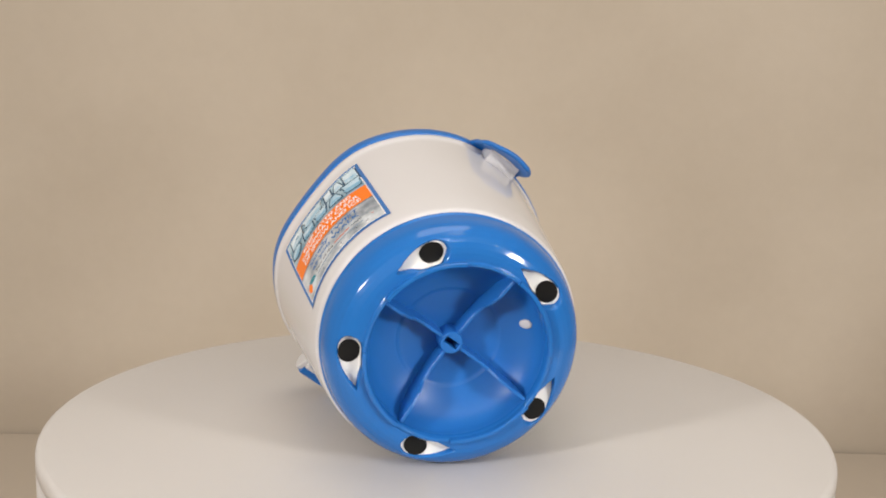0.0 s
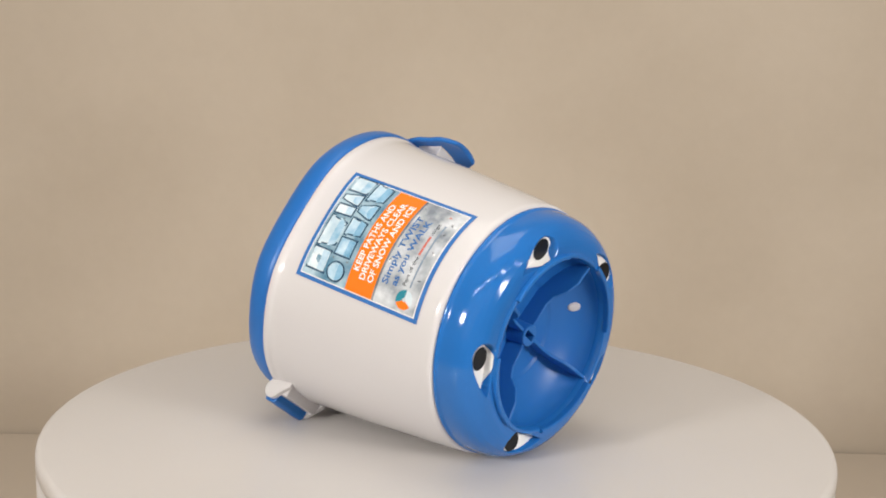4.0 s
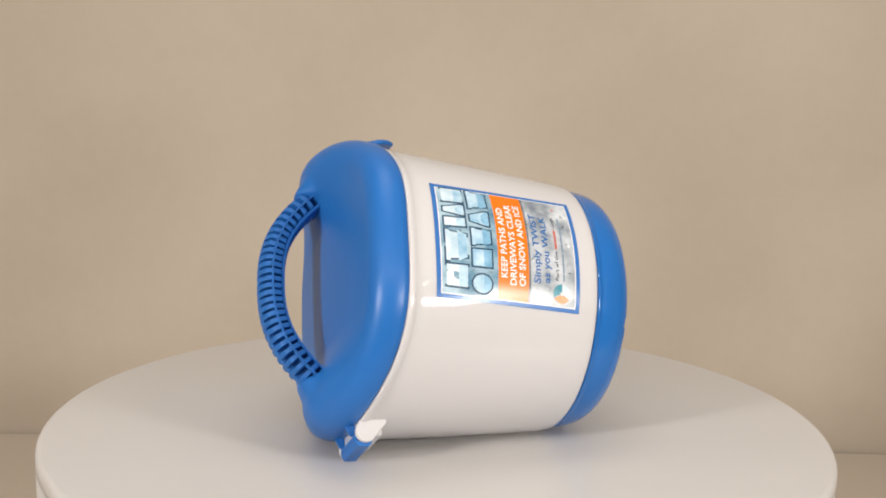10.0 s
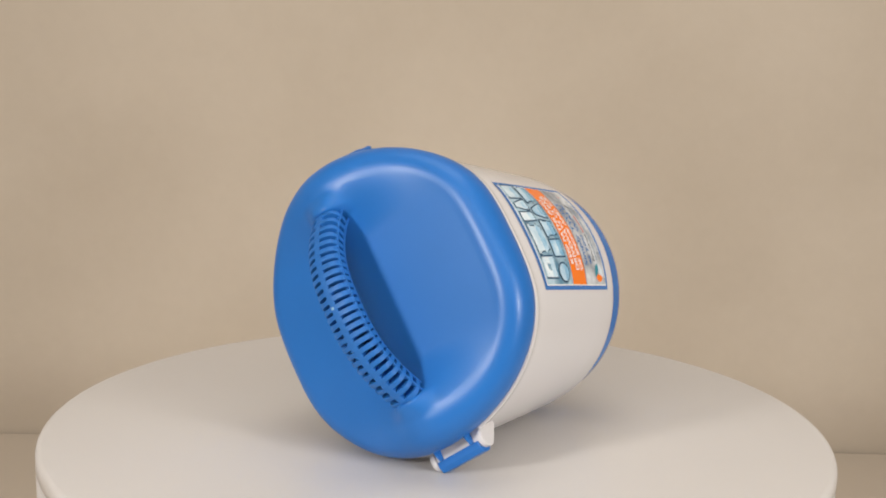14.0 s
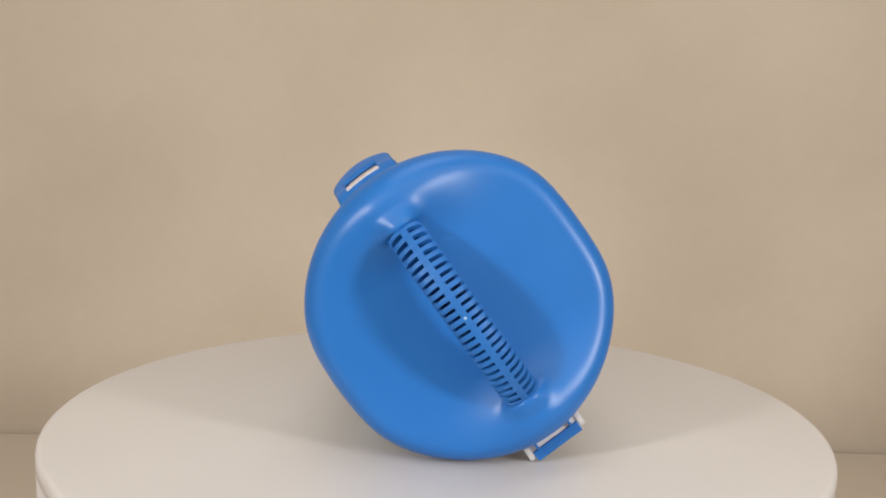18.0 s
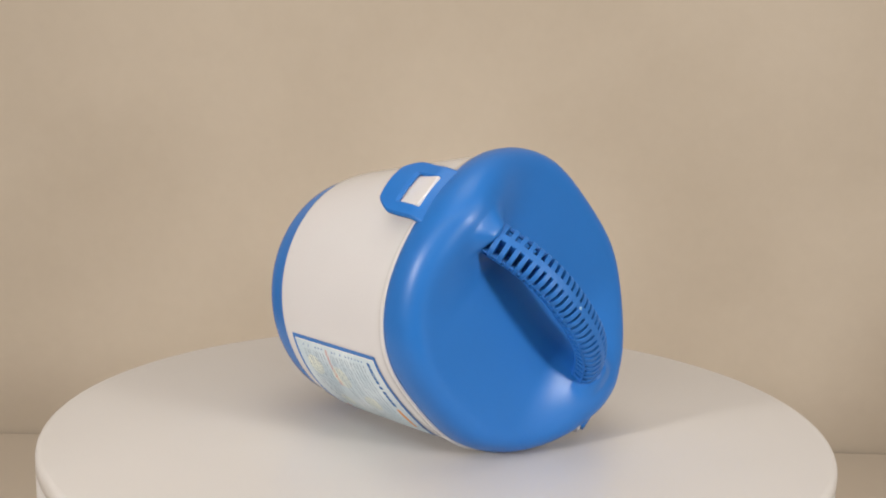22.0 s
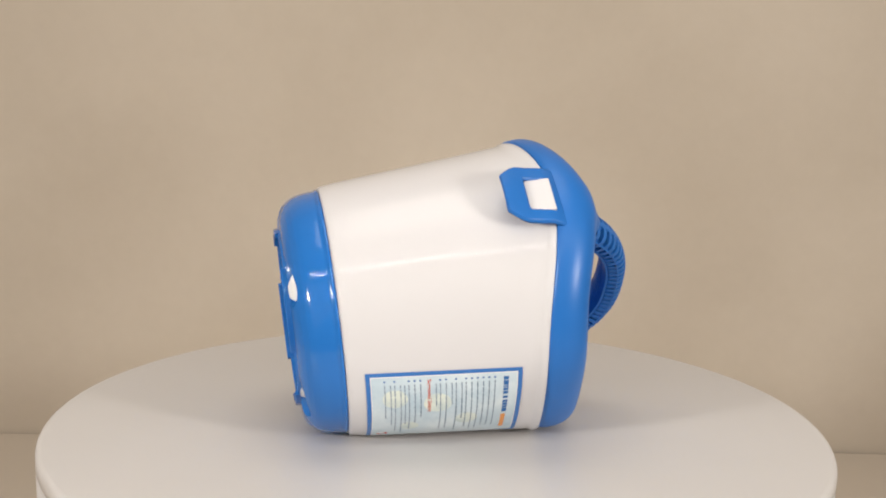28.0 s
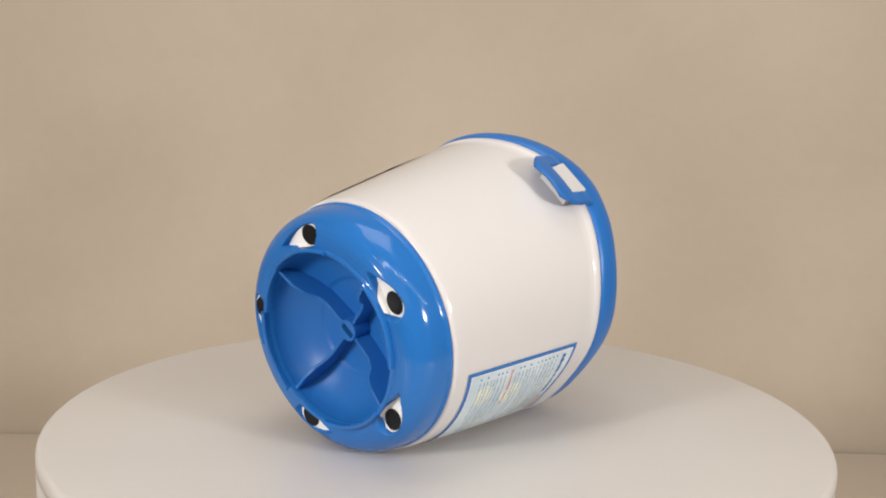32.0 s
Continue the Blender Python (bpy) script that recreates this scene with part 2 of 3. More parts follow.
def build_grip(sp):
    core = lambda t: [(-0.0060, -0.0084), (0.0060, -0.0084), (0.0108, -0.0072), (0.0112, -0.0054), (0.0040, -0.0056), (-0.0040, -0.0056), (-0.0112, -0.0054), (-0.0108, -0.0072)]
    grip = link("grip", sweep("grip", -1.02, 1.02, 48, core), BLUE_GRIP, sp, "arched ribbed blue plastic carrying grip", FIT @ Matrix.Translation((0, 0.0006, 0)))
    spine = lambda t: [(-0.0027, -0.006), (0.0027, -0.006), (0.0027, 0.0096), (0.0021, 0.0101), (-0.0021, 0.0101), (-0.0027, 0.0096)]
    link("spine", sweep("spine", -1.02, 1.02, 48, spine), BLUE_GRIP, grip)
    for sgn in (-1, 1):
        rail = lambda t: [(sgn * 0.0104, 0.0008), (sgn * 0.0129, 0.0008), (sgn * 0.0133, 0.0011), (sgn * 0.0133, 0.0020), (sgn * 0.0129, 0.0023), (sgn * 0.0104, 0.0023)]
        link("side_rail", sweep("side_rail", -1.02, 1.02, 48, rail), BLUE_GRIP, grip)
    # one rib: a rounded D plate standing across the arch
    outline = []
    for k in range(17):
        a = math.pi * k / 16
        outline.append((0.0130 * math.cos(a), 0.0005 + 0.0097 * math.sin(a) ** 0.62))
    for k in range(1, 8):
        a = math.pi + math.pi * k / 8
        outline.append((0.0130 * math.cos(a), -0.0010 + 0.0085 * math.sin(a)))
    rib = from_bm("rib", prism_bm(outline, 0.0036, 0.0005, 2))
    rib.materials.append(BLUE_GRIP)
    for k in range(-13, 13):
        t = 0.95 * k / 12 if k > 0 else 0.96 * k / 13
        x, s, g = arch(t)
        m = Matrix.Translation((x, 0, s)) @ Matrix.Rotation(-g, 4, "Y") @ Matrix(((0, 0, 1, -0.0018), (1, 0, 0, 0), (0, 1, 0, 0), (0, 0, 0, 1)))
        link("rib", rib, None, grip, m=m)
    x, s, g = arch(0.0)
    dot = lathe("gate_mark", [(0.0, 0.0004), (0.0009, 0.0004), (0.0012, 0.0002), (0.0013, -0.0010)], 16)
    link("gate_mark", dot, BLUE_PALE, grip, "tiny pale moulding mark", Matrix.Translation((x, 0.0006, s + 0.0101)))


def build_latch(sp):
    """A flared blue strap hooked over a white lug."""
    wx, w0, w1 = 0.0136, 0.0070, 0.0262

    def rise(d):
        return -0.0045 + 0.0095 * smoothstep(-0.008, 0.014, d) + 0.0085 * smoothstep(0.010, 0.048, d)

    def half(d):
        k = max(0.0, (d - 0.0280) / 0.0140)
        return 0.0242 - 0.0090 * k ** 1.5 + (0.0010 * (1 - d / 0.01) if d < 0.01 else 0)
    bm = bmesh.new()
    ds = [-0.006 + 0.0480 * j / 32 for j in range(33)]
    us = [-1 + 2 * i / 24 for i in range(25)]
    grid = {}
    for j, d in enumerate(ds):
        for i, u in enumerate(us):
            y = half(d) * u
            for k, th in enumerate((0.0, 0.0038)):
                bulge = -0.0025 * u * u
                x = 0.1086 + rise(d) + th + bulge
                grid[i, j, k] = bm.verts.new((x, y, 0.193 - d))

    def solid(i, j):
        if not (0 <= i < 24 and 0 <= j < 32):
            return False
        d, y = (ds[j] + ds[j + 1]) / 2, half(ds[j]) * (us[i] + us[i + 1]) / 2
        return not (abs(y - 0.0012) < wx and w0 < d < w1)
    for j in range(32):
        for i in range(24):
            if not solid(i, j):
                continue
            for k in (0, 1):
                bm.faces.new([grid[i, j, k], grid[i + 1, j, k], grid[i + 1, j + 1, k], grid[i, j + 1, k]])
            for (di, dj, p, q) in ((-1, 0, (i, j), (i, j + 1)), (1, 0, (i + 1, j), (i + 1, j + 1)), (0, -1, (i, j), (i + 1, j)), (0, 1, (i, j + 1), (i + 1, j + 1))):
                if not solid(i + di, j + dj):
                    bm.faces.new([grid[(*p, 0)], grid[(*q, 0)], grid[(*q, 1)], grid[(*p, 1)]])
    bmesh.ops.delete(bm, geom=[v for v in bm.verts if not v.link_faces], context="VERTS")
    bmesh.ops.recalc_face_normals(bm, faces=bm.faces)
    es = [e for e in bm.edges if len(e.link_faces) == 2 and e.calc_face_angle(0) > 0.9]
    bmesh.ops.bevel(bm, geom=es, offset=0.0009, segments=2, affect="EDGES")
    part("latch", bm, BLUE, sp, "blue plastic latch strap with a square window", FIT @ Matrix.Translation((0, 0.0008, 0)), True)
    bm = box_bm(0.016, 0.0280, 0.0206, 0.0010, (0.1082, 0.0020, 0.1764))
    part("latch_lug", bm, WHITE, sp, "white moulded catch in the latch window", FIT)


def build_hinge(sp):
    ear = [(-0.0990, 0.1880), (-0.1010, 0.1685), (-0.1070, 0.1690)]
    for k in range(12):
        a = radians(215 - 170 * k / 11)
        ear.append((-0.1133 + 0.0076 * math.cos(a), 0.1835 + 0.0076 * math.sin(a)))
    for y in (-0.0240, 0.0195):
        bm = prism_bm(ear, 0.0045, 0.0012, 3)
        m = FIT @ Matrix(((1, 0, 0, 0), (0, 0, 1, y), (0, 1, 0, 0), (0, 0, 0, 1)))
        part("hinge_ear", bm, WHITE, sp, "white moulded hinge ear", m)
    bm = box_bm(0.0150, 0.040, 0.0180, 0.0016, (-0.1075, 0, 0.1800))
    part("hinge_bar", bm, WHITE, sp, "white hinge bar between its ears", FIT)
    fin = [(-0.0960, 0.1850), (-0.0960, 0.2010), (-0.1030, 0.1990), (-0.1150, 0.1925), (-0.1150, 0.1850)]
    for y in (-0.0150, 0.0135):
        bm = prism_bm(fin, 0.0018, 0.0005, 2)
        m = FIT @ Matrix(((1, 0, 0, 0), (0, 0, 1, y), (0, 1, 0, 0), (0, 0, 0, 1)))
        part("hinge_fin", bm, BLUE, sp, "thin blue stiffening fin beside the hinge", m)
    tongue = [(-0.1145, 0.1785), (-0.1205, 0.1785), (-0.1228, 0.1805), (-0.1228, 0.1885), (-0.1195, 0.1905), (-0.1145, 0.1905)]
    bm = prism_bm(tongue, 0.0386, 0.0008)
    m = FIT @ Matrix(((1, 0, 0, 0), (0, 0, 1, -0.0193), (0, 1, 0, 0), (0, 0, 0, 1)))
    part("hinge_tongue", bm, BLUE, sp, "blue lid tongue held in the hinge", m)


SHOULDER = [(0.0665, -0.0068), (0.0690, -0.0069), (0.0725, -0.0067), (0.0760, -0.0059), (0.0795, -0.0043), (0.0830, -0.0018), (0.0862, 0.0020),
            (0.0886, 0.0066), (0.0901, 0.0125), (0.0909, 0.0190), (0.0911, 0.0237)]


EYES = [radians(a) for a in (-54, 18, 90, 162, 234)]


def almond(u, r):
    """Below 1 inside the eye's outline; u runs round the base, blunt where u > 0 and pointed where u < 0."""
    v = r - 0.0745 - 0.06 * u
    wide = 0.0078 if v > 0 else 0.0095
    if u > 0.003:
        return math.hypot((u - 0.003) / 0.0100, v / wide)
    k = (0.003 - u) / 0.0290
    half = wide * (1 - k ** 1.5)
    return abs(v) / max(half, 1e-5) if k < 1 else 9.0


def shoulder_s(r):
    for p, q in zip(SHOULDER, SHOULDER[1:]):
        if r <= q[0]:
            return p[1] + (q[1] - p[1]) * (r - p[0]) / (q[0] - p[0])
    return SHOULDER[-1][1]


def pocket(a, r):
    """Height of the base's outer face with the eye pockets sunk into it."""
    s = shoulder_s(r)
    for e in EYES:
        u = ((a - e + math.pi) % (2 * math.pi) - math.pi) * 0.0745
        if -0.034 < u < 0.022:
            floor_s = -0.05 * (r - 0.0745)
            m = 1 - smoothstep(0.97, 1.10, almond(u, r))
            if floor_s > s:
                s += m * (floor_s - s)
    return s


RIBS = [radians(a) for a in (-90, 0, 90, 180)]


def build_base(sp):
    prof = [(0.06, 0.0246), (0.0916, 0.0245), (0.0919, 0.0242), (0.0919, 0.0226), (0.0916, 0.0222), (0.0910, 0.0218), (0.0909, 0.0190), (0.0901, 0.0125), (0.0894, 0.0095), (0.0886, 0.0066), (0.0876, 0.0045)]
    prof += [(0.0866 - 0.0005 * k, None) for k in range(41)]
    prof += [(0.0663, -0.0080), (0.0658, -0.0085), (0.0640, -0.0085), (0.0635, -0.0080), (0.0632, -0.001), (0.0618, 0.006), (0.0560, 0.0130),
             (0.0470, 0.0192), (0.0385, 0.0230), (0.0374, 0.0234), (0.0366, 0.0244), (0.0340, 0.0252), (0.020, 0.0270), (0.0100, 0.0280), (0.0, 0.0282)]

    def sink(a, r, s):
        return r, (pocket(a, r) if s is None else s)
    cap = lathe("base_cap", prof, 480, sink)
    cap.materials.append(BLUE_GLOSS)
    cap.materials.append(BLUE)
    for p in cap.polygons:
        if math.hypot(*p.center[:2]) < 0.0630:
            p.material_index = 1
    base = link("base_cap", cap, None, sp, "glossy blue plastic base cap with a deep ribbed recess", FIT @ Matrix.Translation((0, 0, 0.003)))
    # castellated rim
    for a0, a1, top in ((-87, -34, -0.0108), (2, 56, -0.0108), (92, 146, -0.0108), (183, 237, -0.0108)):
        n = max(4, int((a1 - a0) / 4))
        ring = [(0.0633, -0.0060), (0.0667, -0.0060), (0.0666, top + 0.0008), (0.0660, top), (0.0641, top), (0.0634, top + 0.0008)]

        def f(i, j):
            a = radians(a0 + (a1 - a0) * j / n)
            r, s = ring[i]
            return (r * math.cos(a), r * math.sin(a), s)
        v, fc = sheet(6, n + 1, f, True)
        fc = list(fc) + [tuple(range(6)), tuple(range(6 * n, 6 * n + 6))[::-1]]
        link("rim_lug", mesh("rim_lug", v, fc, False), BLUE_GLOSS, base)
    # webs from the hub to the rim
    web = [(0.0072, 0.0285), (0.0072, 0.0146), (0.012, 0.0134), (0.026, 0.0128), (0.033, 0.0100), (0.040, 0.0018), (0.0485, -0.0030), (0.0625, -0.0052), (0.0635, 0.004), (0.0600, 0.0110), (0.046, 0.0200), (0.036, 0.0285)]
    me = from_bm("web", prism_bm(web, 0.0024, 0.0004, 1))
    me.materials.append(BLUE)
    for a in RIBS:
        m = Matrix.Rotation(a, 4, "Z") @ Matrix(((1, 0, 0, 0), (0, 0, -1, 0.0012), (0, 1, 0, 0), (0, 0, 0, 1)))
        link("web", me, None, base, m=m)
    n = 32
    round_ = [(math.cos(2 * math.pi * k / n), math.sin(2 * math.pi * k / n)) for k in range(n)]
    slot = [(max(-1.0, min(1.0, 1.42 * c)), max(-1.0, min(1.0, 1.42 * d))) for c, d in round_]
    rings = [[(0.0086 * c, 0.0086 * d, 0.0280) for c, d in round_], [(0.0081 * c, 0.0081 * d, 0.0136) for c, d in round_], [(0.0076 * c, 0.0076 * d, 0.0130) for c, d in round_],
             [(0.0060 * c, 0.0026 * d, 0.0130) for c, d in slot], [(0.0056 * c, 0.0023 * d, 0.0136) for c, d in slot], [(0.0054 * c, 0.0022 * d, 0.0265) for c, d in slot]]
    v, fc = sheet(n, len(rings), lambda i, j: rings[j][i], True)
    fc = list(fc) + [tuple(range(5 * n, 6 * n))]
    link("hub", mesh("hub", v, fc, False), BLUE, base, "round blue hub with a deep slot", Matrix.Rotation(RIBS[2], 4, "Z"))
    # a white plug in the recess wall
    r, s = 0.0540, 0.0141
    plug = lathe("plug", [(0.0, 0.0012), (0.0035, 0.0012), (0.0047, 0.0008), (0.0050, 0.0), (0.0050, -0.001)], 28)
    n = Vector((-0.67, 0, -0.75)).normalized()
    q = n.to_track_quat("Z", "Y").to_matrix().to_4x4()
    link("plug", plug, WHITE, base, "small oval white plug", Matrix.Rotation(radians(40.5), 4, "Z") @ Matrix.Translation((r, 0, s)) @ q @ Matrix.Diagonal((0.72, 1, 1, 1)))
    # eye-shaped pockets: a white almond floor with a black oval
    for e in EYES:
        def f(i, j):
            k = i / 30
            u = -0.0257 + 0.0386 * k
            lo, hi = 0.0745 + 0.06 * u - 0.0108, 0.0745 + 0.06 * u + 0.0108
            rs = [lo + (hi - lo) * n / 80 for n in range(81)]
            ins = [r for r in rs if almond(u, r) < 0.97] or [0.0745 + 0.06 * u]
            low = max(0.0669, ins[0])
            r = low + (ins[-1] - low) * max(0, j - 1) / 8
            a = e + u / 0.0745
            s = pocket(a, r) - 0.0005
            if j == 0:
                # the white runs a little way up the outside of the rim
                r, s = low + 0.0001, s - 0.0068 * smoothstep(-0.0200, -0.0030, u) * (1 - smoothstep(0.0040, 0.0120, u))
            return (r * math.cos(a), r * math.sin(a), s)
        v, fc = sheet(31, 10, f)
        eye = link("eye_patch", mesh("eye_patch", v, fc), EYE_WHITE, base, "white almond-shaped moulded eye")

        def g(i, j):
            t = 2 * math.pi * i / 28
            k = (j + 0.02) / 6.02
            u, r = 0.0022 + 0.0084 * k * math.cos(t), 0.0743 + 0.0077 * k * math.sin(t)
            a = e + u / 0.0745
            return (r * math.cos(a), r * math.sin(a), pocket(a, r) - 0.0010)
        v, fc = sheet(28, 7, g, True)
        fc = list(fc) + [tuple(range(28))[::-1]]
        link("pupil", mesh("pupil", v, fc), BLACK, eye, "black oval pupil")


# ---- printed labels on the tub ----


class Sticker:
    """A rectangle on the tub: u runs round it, v from base to lid, both in metres from the lower left corner."""

    def __init__(self, mid, w, s0, s1):
        self.mid, self.w, self.s0, self.h = radians(mid), w, s0, s1 - s0

    def at(self, u, v, lift):
        s = self.s0 + v
        a = self.mid + (u - self.w / 2) / tub_r(s)
        q = s
        for _ in range(6):
            q = s - lift_to_seam(a, q)
        r = tub_r(q) * swelling(a, q) + 0.00015 + lift
        return (r * math.cos(a), r * math.sin(a), s)

    def panel(self, name, u0, v0, u1, v1, lift, mat, parent, label="", corner=0.0):
        nu, nv = max(2, int(abs(u1 - u0) / 0.003) + 2), max(2, int(abs(v1 - v0) / 0.006) + 2)

        def f(i, j):
            v = v0 + (v1 - v0) * j / (nv - 1)
            cut = 0
            edge = min(v - v0, v1 - v)
            if corner and edge < corner:
                cut = corner - math.sqrt(max(0, corner ** 2 - (corner - edge) ** 2))
            u = u0 + cut + (u1 - u0 - 2 * cut) * i / (nu - 1)
            return self.at(u, v, lift)
        vs, fc = sheet(nu, nv, f)
        return link(name, mesh(name, vs, fc), mat, parent, label)

    def bars(self, name, spans, v0, v1, lift, mat, parent):
        """One line of small bars, a bar a word."""
        vs, fc = [], []
        for a, b in spans:
            n = max(1, int((b - a) / 0.004))
            for k in range(n):
                u0, u1 = a + (b - a) * k / n, a + (b - a) * (k + 1) / n
                q = len(vs)
                vs += [self.at(u0, v0, lift), self.at(u1, v0, lift), self.at(u1, v1, lift), self.at(u0, v1, lift)]
                fc.append((q, q + 1, q + 2, q + 3))
        return link(name, mesh(name, vs, fc, False), mat, parent)

    def disc(self, name, u, v, r0, r1, a0, a1, lift, mat, parent):
        n = max(6, int((a1 - a0) / 12))

        def f(i, j):
            a = radians(a0 + (a1 - a0) * i / n)
            r = r0 + (r1 - r0) * j / 2
            return self.at(u + r * math.cos(a), v + r * math.sin(a), lift)
        vs, fc = sheet(n + 1, 3, f)
        return link(name, mesh(name, vs, fc), mat, parent)

    def shape(self, name, outline, lift, mat, parent):
        """A flat printed shape, given by its outline in u and v."""
        bm = bmesh.new()
        bm.faces.new([bm.verts.new((u, v, 0)) for u, v in outline])
        bmesh.ops.triangulate(bm, faces=bm.faces)
        me = from_bm(name, bm)
        for vt in me.vertices:
            vt.co = self.at(vt.co.x, vt.co.y, lift)
        return link(name, me, mat, parent)

    def words(self, text, u, v, width, height, lift, mat, parent, bold=0.0, align="CENTER"):
        """Lettering whose capitals are height tall and whose line fills the width; v is the base line."""
        cu = bpy.data.curves.new("words", "FONT")
        cu.body, cu.size, cu.resolution_u, cu.offset = text, 1.0, 3, bold
        tmp = bpy.data.objects.new("words", cu)
        me = bpy.data.meshes.new_from_object(tmp)
        bpy.data.objects.remove(tmp)
        co = np.empty(len(me.vertices) * 3)
        me.vertices.foreach_get("co", co)
        co = co.reshape(-1, 3)
        lo, hi = co[:, 0].min(), co[:, 0].max()
        left = u - width / 2 if align == "CENTER" else u
        for vt in me.vertices:
            vt.co = self.at(left + (vt.co.x - lo) / (hi - lo) * width, v + vt.co.y / 0.70 * height, lift)
        me.name = "lettering"
        return link("lettering", me, mat, parent)


def build_front_label(sp):
    st = Sticker(-88.7, 0.0900, 0.0435, 0.1527)
    W, H = st.w, st.h
    lab = st.panel("front_label", 0, 0, W, H, 0.0003, INK_BORDER, sp, "printed paper label with a blue border, icy picture and orange band")
    lab.matrix_local = FIT
    st.panel("white_line", 0.0030, 0.0032, W - 0.0030, H - 0.0032, 0.00045, INK_WHITE, lab, "thin white inner line")
    x0, x1 = 0.0038, W - 0.0038
    st.panel("ice_picture", x0, 0.0640, x1, H - 0.0040, 0.00060, INK_ICE, lab, "icy blue printed picture")
    st.panel("snow_picture", x0, 0.0040, x1, 0.0400, 0.00060, INK_SNOW, lab, "snowy grey printed picture")
    st.panel("slate_strip", x0, 0.0388, x1, 0.0412, 0.00065, INK_SHADE, lab)
    st.panel("orange_band", x0, 0.0405, x1, 0.0640, 0.00075, INK_ORANGE, lab, "orange band with white capitals")
    chips = random.Random(23)
    for k in range(34):
        u, v = chips.uniform(x0 + 0.003, x1 - 0.003), chips.uniform(0.0665, H - 0.0065)
        if k >= 22:
            u, v = chips.uniform(x0 + 0.003, x1 - 0.003), chips.choice((chips.uniform(0.0058, 0.0100), chips.uniform(0.0210, 0.0375)))
        size, a = chips.uniform(0.0010, 0.0026), chips.uniform(0, 6.28)
        pts = [(u + size * q * math.cos(a + w), v + size * q * math.sin(a + w)) for w, q in ((0, 1), (1.3, 0.45), (2.9, 0.8), (4.4, 0.35))]
        st.shape("ice_splinter", pts, 0.00068, INK_SHADE if k % 3 else INK_WHITE, lab)
    # title, as plain slab-ended bars in its colours, dark edged, pale above and icy blue below
    def bar(kind, u0, u1, v0, v1, grow):
        """Outline of one plain title shape: a slab-ended bar, a forked bar, a wedge or a disc."""
        u0, u1, v0, v1 = u0 - grow, u1 + grow, v0 - grow, v1 + grow
        w, hgt, m = u1 - u0, v1 - v0, (u0 + u1) / 2
        e = 0.20 * hgt + 0.5 * grow
        if kind == "slab":
            q = max(0.0004, 0.31 * w - 0.8 * grow)
            return [(u0, v0), (u1, v0), (u1, v0 + e), (u1 - q, v0 + e), (u1 - q, v1 - e), (u1, v1 - e), (u1, v1), (u0, v1), (u0, v1 - e), (u0 + q, v1 - e), (u0 + q, v0 + e), (u0, v0 + e)]
        if kind == "fork":
            q, g = 0.13 * w, max(0.0003, 0.10 * w - grow)
            return [(u0 + q, v0), (u1 - q, v0), (u1 - q / 2, v1 - e), (u1, v1 - e), (u1, v1), (m + g, v1), (m + g, v1 - e), (m, v0 + 1.3 * e), (m - g, v1 - e), (m - g, v1), (u0, v1), (u0, v1 - e), (u0 + q / 2, v1 - e)]
        if kind == "wedge":
            return [(u0, v0), (u1, v0), (u1, v0 + e), (m + 0.22 * w, v1), (m - 0.22 * w, v1), (u0, v0 + e)]
        return [(m + 0.5 * w * math.cos(k * math.pi / 12), (v0 + v1) / 2 + 0.5 * hgt * math.sin(k * math.pi / 12)) for k in range(24)]

    def row(blocks, v0, v1, upper, lower, lift):
        cut = v0 + 0.42 * (v1 - v0)
        for kind, a, b in blocks:
            u0, u1 = a * W, b * W
            st.shape("title_outline", bar(kind, u0, u1, v0, v1, 0.0013), lift, INK_SLATE, lab)
            st.shape("title_block", bar(kind, u0, u1, v0, v1, 0.0), lift + 0.00012, upper, lab)
            low = [(u, min(v, cut)) for u, v in bar(kind, u0, u1, v0, v1, -0.0002)]
            st.shape("title_shade", low, lift + 0.0002, lower, lab)
    row([("slab", 0.10, 0.27), ("fork", 0.30, 0.565), ("slab", 0.60, 0.675), ("wedge", 0.705, 0.795), ("slab", 0.825, 0.955)], 0.0866, 0.1020, INK_FROST, INK_LETTER, 0.00075)
    row([("disc", 0.07, 0.21), ("slab", 0.275, 0.41), ("fork", 0.445, 0.59), ("wedge", 0.62, 0.745), ("fork", 0.775, 0.955)], 0.0690, 0.0828, INK_LETTER, INK_MID, 0.00105)
    for text, v, w in (("KEEP PATHS AND", 0.0573, 0.60), ("DRIVEWAYS CLEAR", 0.0503, 0.70), ("OF SNOW AND ICE", 0.0433, 0.70)):
        st.words(text, W * 0.51, v, W * w, 0.0047, 0.0010, INK_WHITE, lab, 0.02)
    st.words("Simply TWIST", W * 0.50, 0.0315, W * 0.60, 0.0050, 0.0008, INK_TEXT, lab, 0.02)
    st.words("as you WALK", W * 0.50, 0.0240, W * 0.58, 0.0050, 0.0008, INK_TEXT, lab, 0.02)
    st.words("Part of the", 0.0215, 0.0170, 0.0215, 0.0027, 0.0008, INK_DARK, lab, 0.01, "LEFT")
    st.bars("name_bar", [(0.0445, 0.0500), (0.0504, 0.0553), (0.0557, 0.0600)], 0.0170, 0.0187, 0.0008, INK_RED, lab)
    st.words("range", 0.0612, 0.0170, 0.0100, 0.0027, 0.0008, INK_DARK, lab, 0.01, "LEFT")
    st.bars("address_bar", [(0.0215, 0.0262), (0.0268, 0.0420), (0.0426, 0.0640), (0.0646, 0.0715)], 0.0123, 0.0137, 0.0008, INK_GREY, lab)
    # round tri-coloured emblem
    for k, mat in enumerate((INK_PALE, INK_TEAL, INK_ORANGE)):
        st.disc("emblem", 0.0125, 0.0145, 0.0014, 0.0068, -120 + 120 * k, -2 + 120 * k, 0.0008, mat, lab)
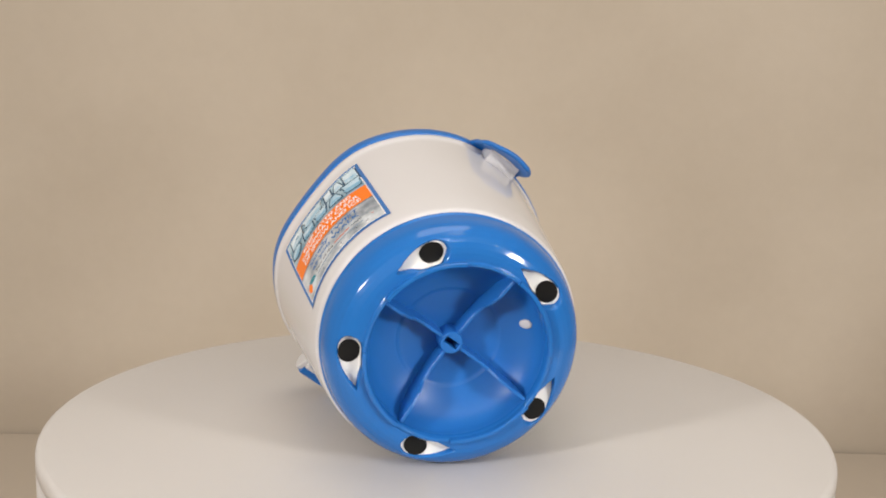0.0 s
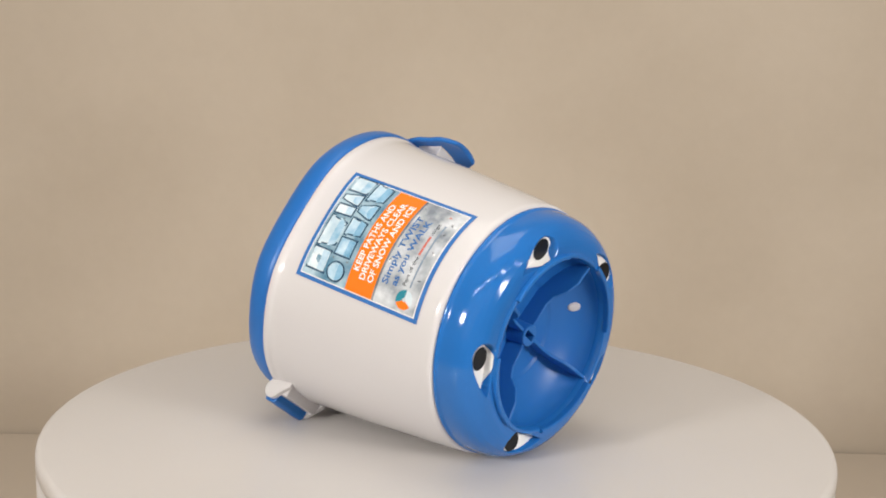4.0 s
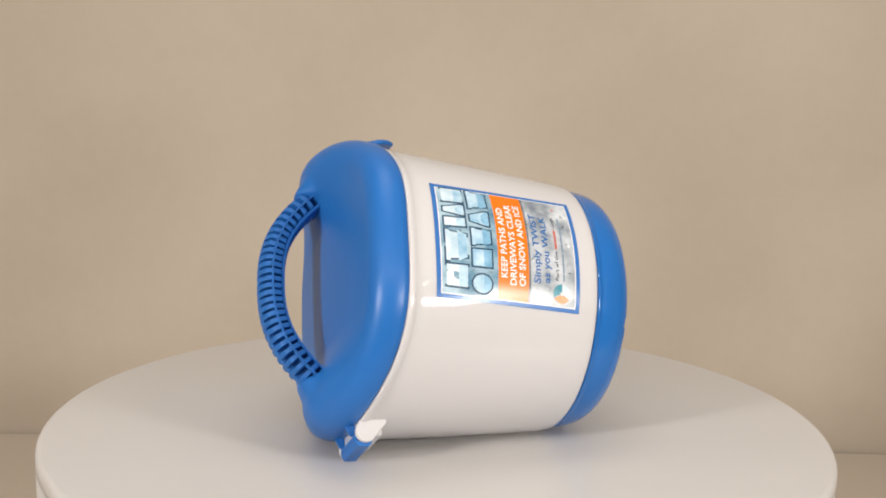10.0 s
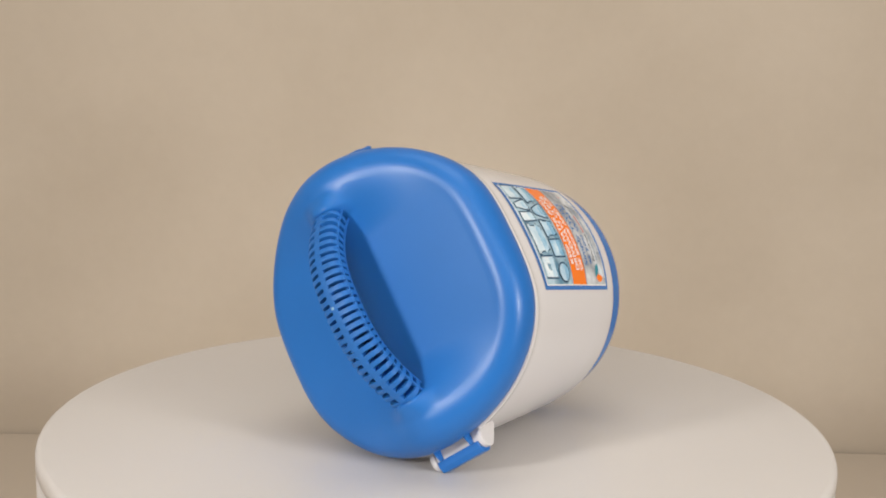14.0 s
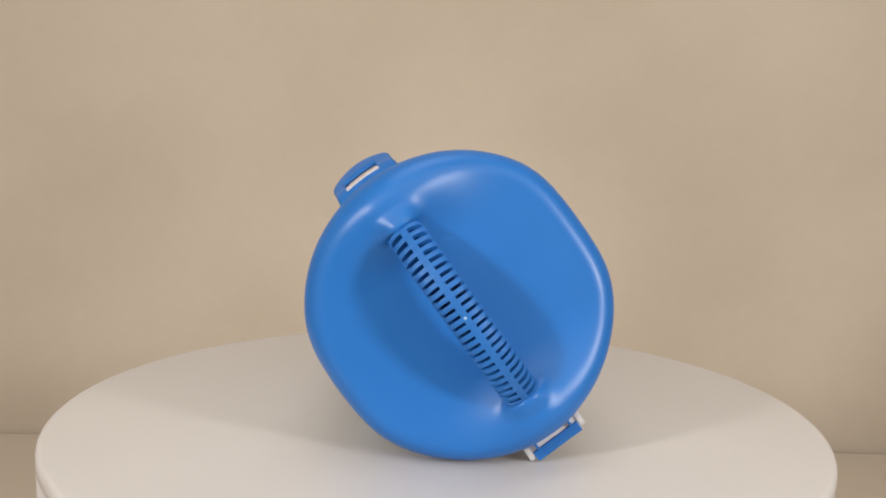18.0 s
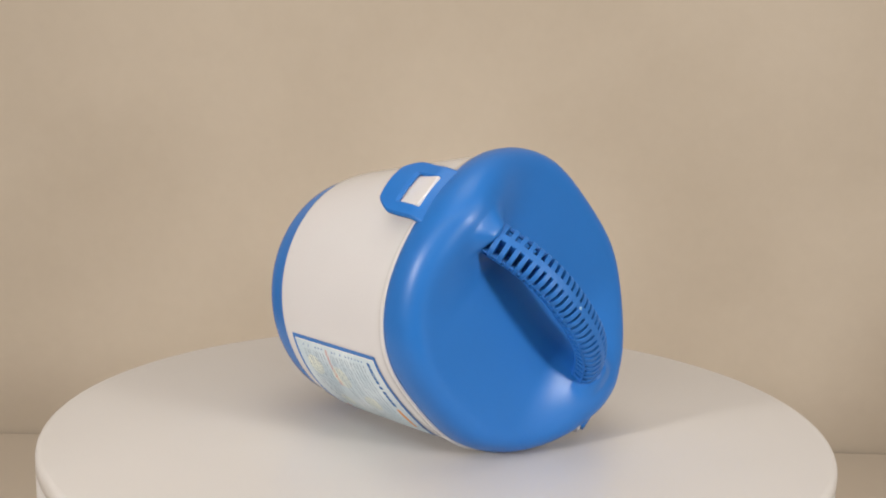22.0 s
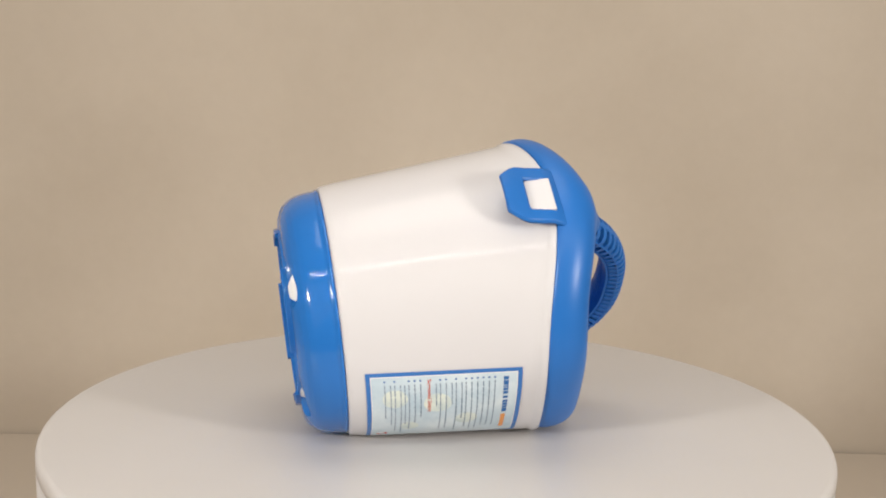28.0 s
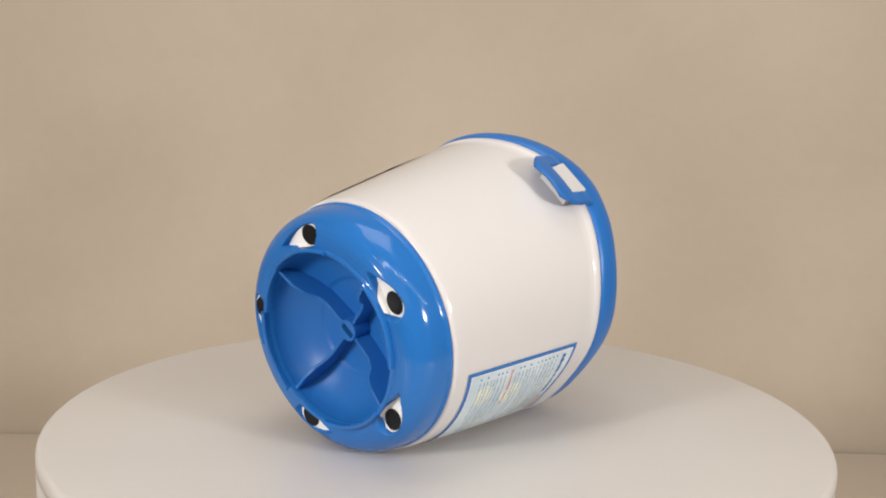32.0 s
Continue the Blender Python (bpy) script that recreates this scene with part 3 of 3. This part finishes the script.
    st.shape("emblem", [(0.0780, 0.0165), (0.0795, 0.0135), (0.0808, 0.0165), (0.0795, 0.0152)], 0.0008, INK_RED, lab)


def build_back_label(sp):
    st = Sticker(89.0, 0.0895, 0.0405, 0.1505)
    W, H = st.w, st.h
    lab = st.panel("back_label", 0, 0, W, H, 0.0003, INK_BORDER, sp, "printed instruction label with a blue border and pale blue ground")
    lab.matrix_local = FIT
    st.panel("white_line", 0.0032, 0.0032, W - 0.0032, H - 0.0032, 0.00045, INK_WHITE, lab, "thin white inner line")
    st.panel("pale_ground", 0.0038, 0.0038, W - 0.0038, H - 0.0038, 0.0006, INK_PALE, lab, "pale blue printed ground")
    for k, (u0, v0, r, q) in enumerate(((0.030, 0.050, 0.010, 40), (0.052, 0.071, 0.008, 10), (0.024, 0.020, 0.009, 80), (0.060, 0.030, 0.007, 0))):
        st.disc("warm_patch", u0, v0, 0.0002, r, 0, 360, 0.00070, INK_CREAM, lab)
    title, tv = [(0.0070, 0.0105), (0.0112, 0.0160), (0.0166, 0.0182), (0.0188, 0.0218), (0.0224, 0.0258), (0.0280, 0.0310), (0.0332, 0.0364), (0.0370, 0.0402), (0.0408, 0.0440), (0.0446, 0.0496)], H - 0.0138
    st.bars("title_bars", title, tv + 0.0004, tv + 0.0040, 0.0008, INK_TEXT, lab)
    st.bars("title_bars", [(0.0530, 0.0760)], tv + 0.0003, tv + 0.0036, 0.0008, INK_AMBER, lab)
    rng = random.Random(4)

    def line(v, length):
        u, spans = 0.0105, []
        while u < 0.0105 + length:
            w = rng.uniform(0.0018, 0.0070)
            spans.append((u, min(u + w, 0.0105 + length)))
            u += w + 0.0009
        st.bars("text_line", spans, v + 0.0001, v + 0.0009, 0.0008, INK_GREY, lab)
    v = H - 0.0200
    for n in (1, 1, 1, 1, 1, 2, 2, 1, 2):
        st.panel("bullet", 0.0066, v - 0.0002, 0.0080, v + 0.0012, 0.0008, INK_TEXT, lab)
        for k in range(n):
            line(v, rng.uniform(0.056, 0.068) if k == 0 else rng.uniform(0.018, 0.05))
            v -= 0.0029
        v -= 0.0012
    st.words("Suggested Setting", 0.0066, v - 0.0014, 0.033, 0.0027, 0.0008, INK_RED, lab, 0.02, "LEFT")
    v -= 0.0068
    for n in (1, 1, 3, 2, 1):
        st.panel("bullet", 0.0066, v - 0.0002, 0.0080, v + 0.0012, 0.0008, INK_TEXT, lab)
        for k in range(n):
            line(v, rng.uniform(0.044, 0.066) if n > 1 else rng.uniform(0.030, 0.046))
            v -= 0.0029
        v -= 0.0012
    for k, mat in enumerate((INK_RED, INK_WHITE, INK_RED)):
        st.disc("emblem", W - 0.014, 0.011, 0.0018, 0.0042, 40 + 110 * k, 150 + 110 * k, 0.0008, mat, lab)


build_studio()
build_bench()
turntable, foot = build_turntable()
build_pedestal(foot)
spreader = new("salt_spreader")
tagged(spreader, "white and blue plastic salt spreader lying on its side", "salt spreader")
build_tub(spreader)
build_lid(spreader)
build_grip(spreader)
build_latch(spreader)
build_hinge(spreader)
build_base(spreader)
build_front_label(spreader)
build_back_label(spreader)


# The table turns a little unevenly, and the tub rolls a few degrees to and fro on it: seconds, lag of the turn, roll.
ROLL = ((0, 0.15, -2.1), (4, -0.1, -2.5), (8, -0.15, -2.9), (12, 0.2, -2.8), (16, 0.2, -2.0), (18.5, 0.08, -1.3), (20, 0.0, -0.3), (22, 0.05, 1.4), (25, -0.05, 3.8), (28, -0.15, 4.4), (32, -0.4, 2.3))


def motions():
    side = AX_Z.cross(Vector((0, 0, 1))).normalized()
    table_rows, tub_rows = [], []
    for t, lag, roll in ROLL:
        turn = pose(0, 0, 0, 0, 0, START + TURN * t + GAIN * t * t + lag)
        roll = radians(roll)
        table_rows.append((t, turn))
        tub_rows.append((t, turn @ Matrix.Translation(side * 0.1 * roll) @ FIT @ Matrix.Rotation(roll, 4, "Z") @ FIT.inverted()))
    walk(turntable, table_rows)
    walk(spreader, tub_rows)


motions()
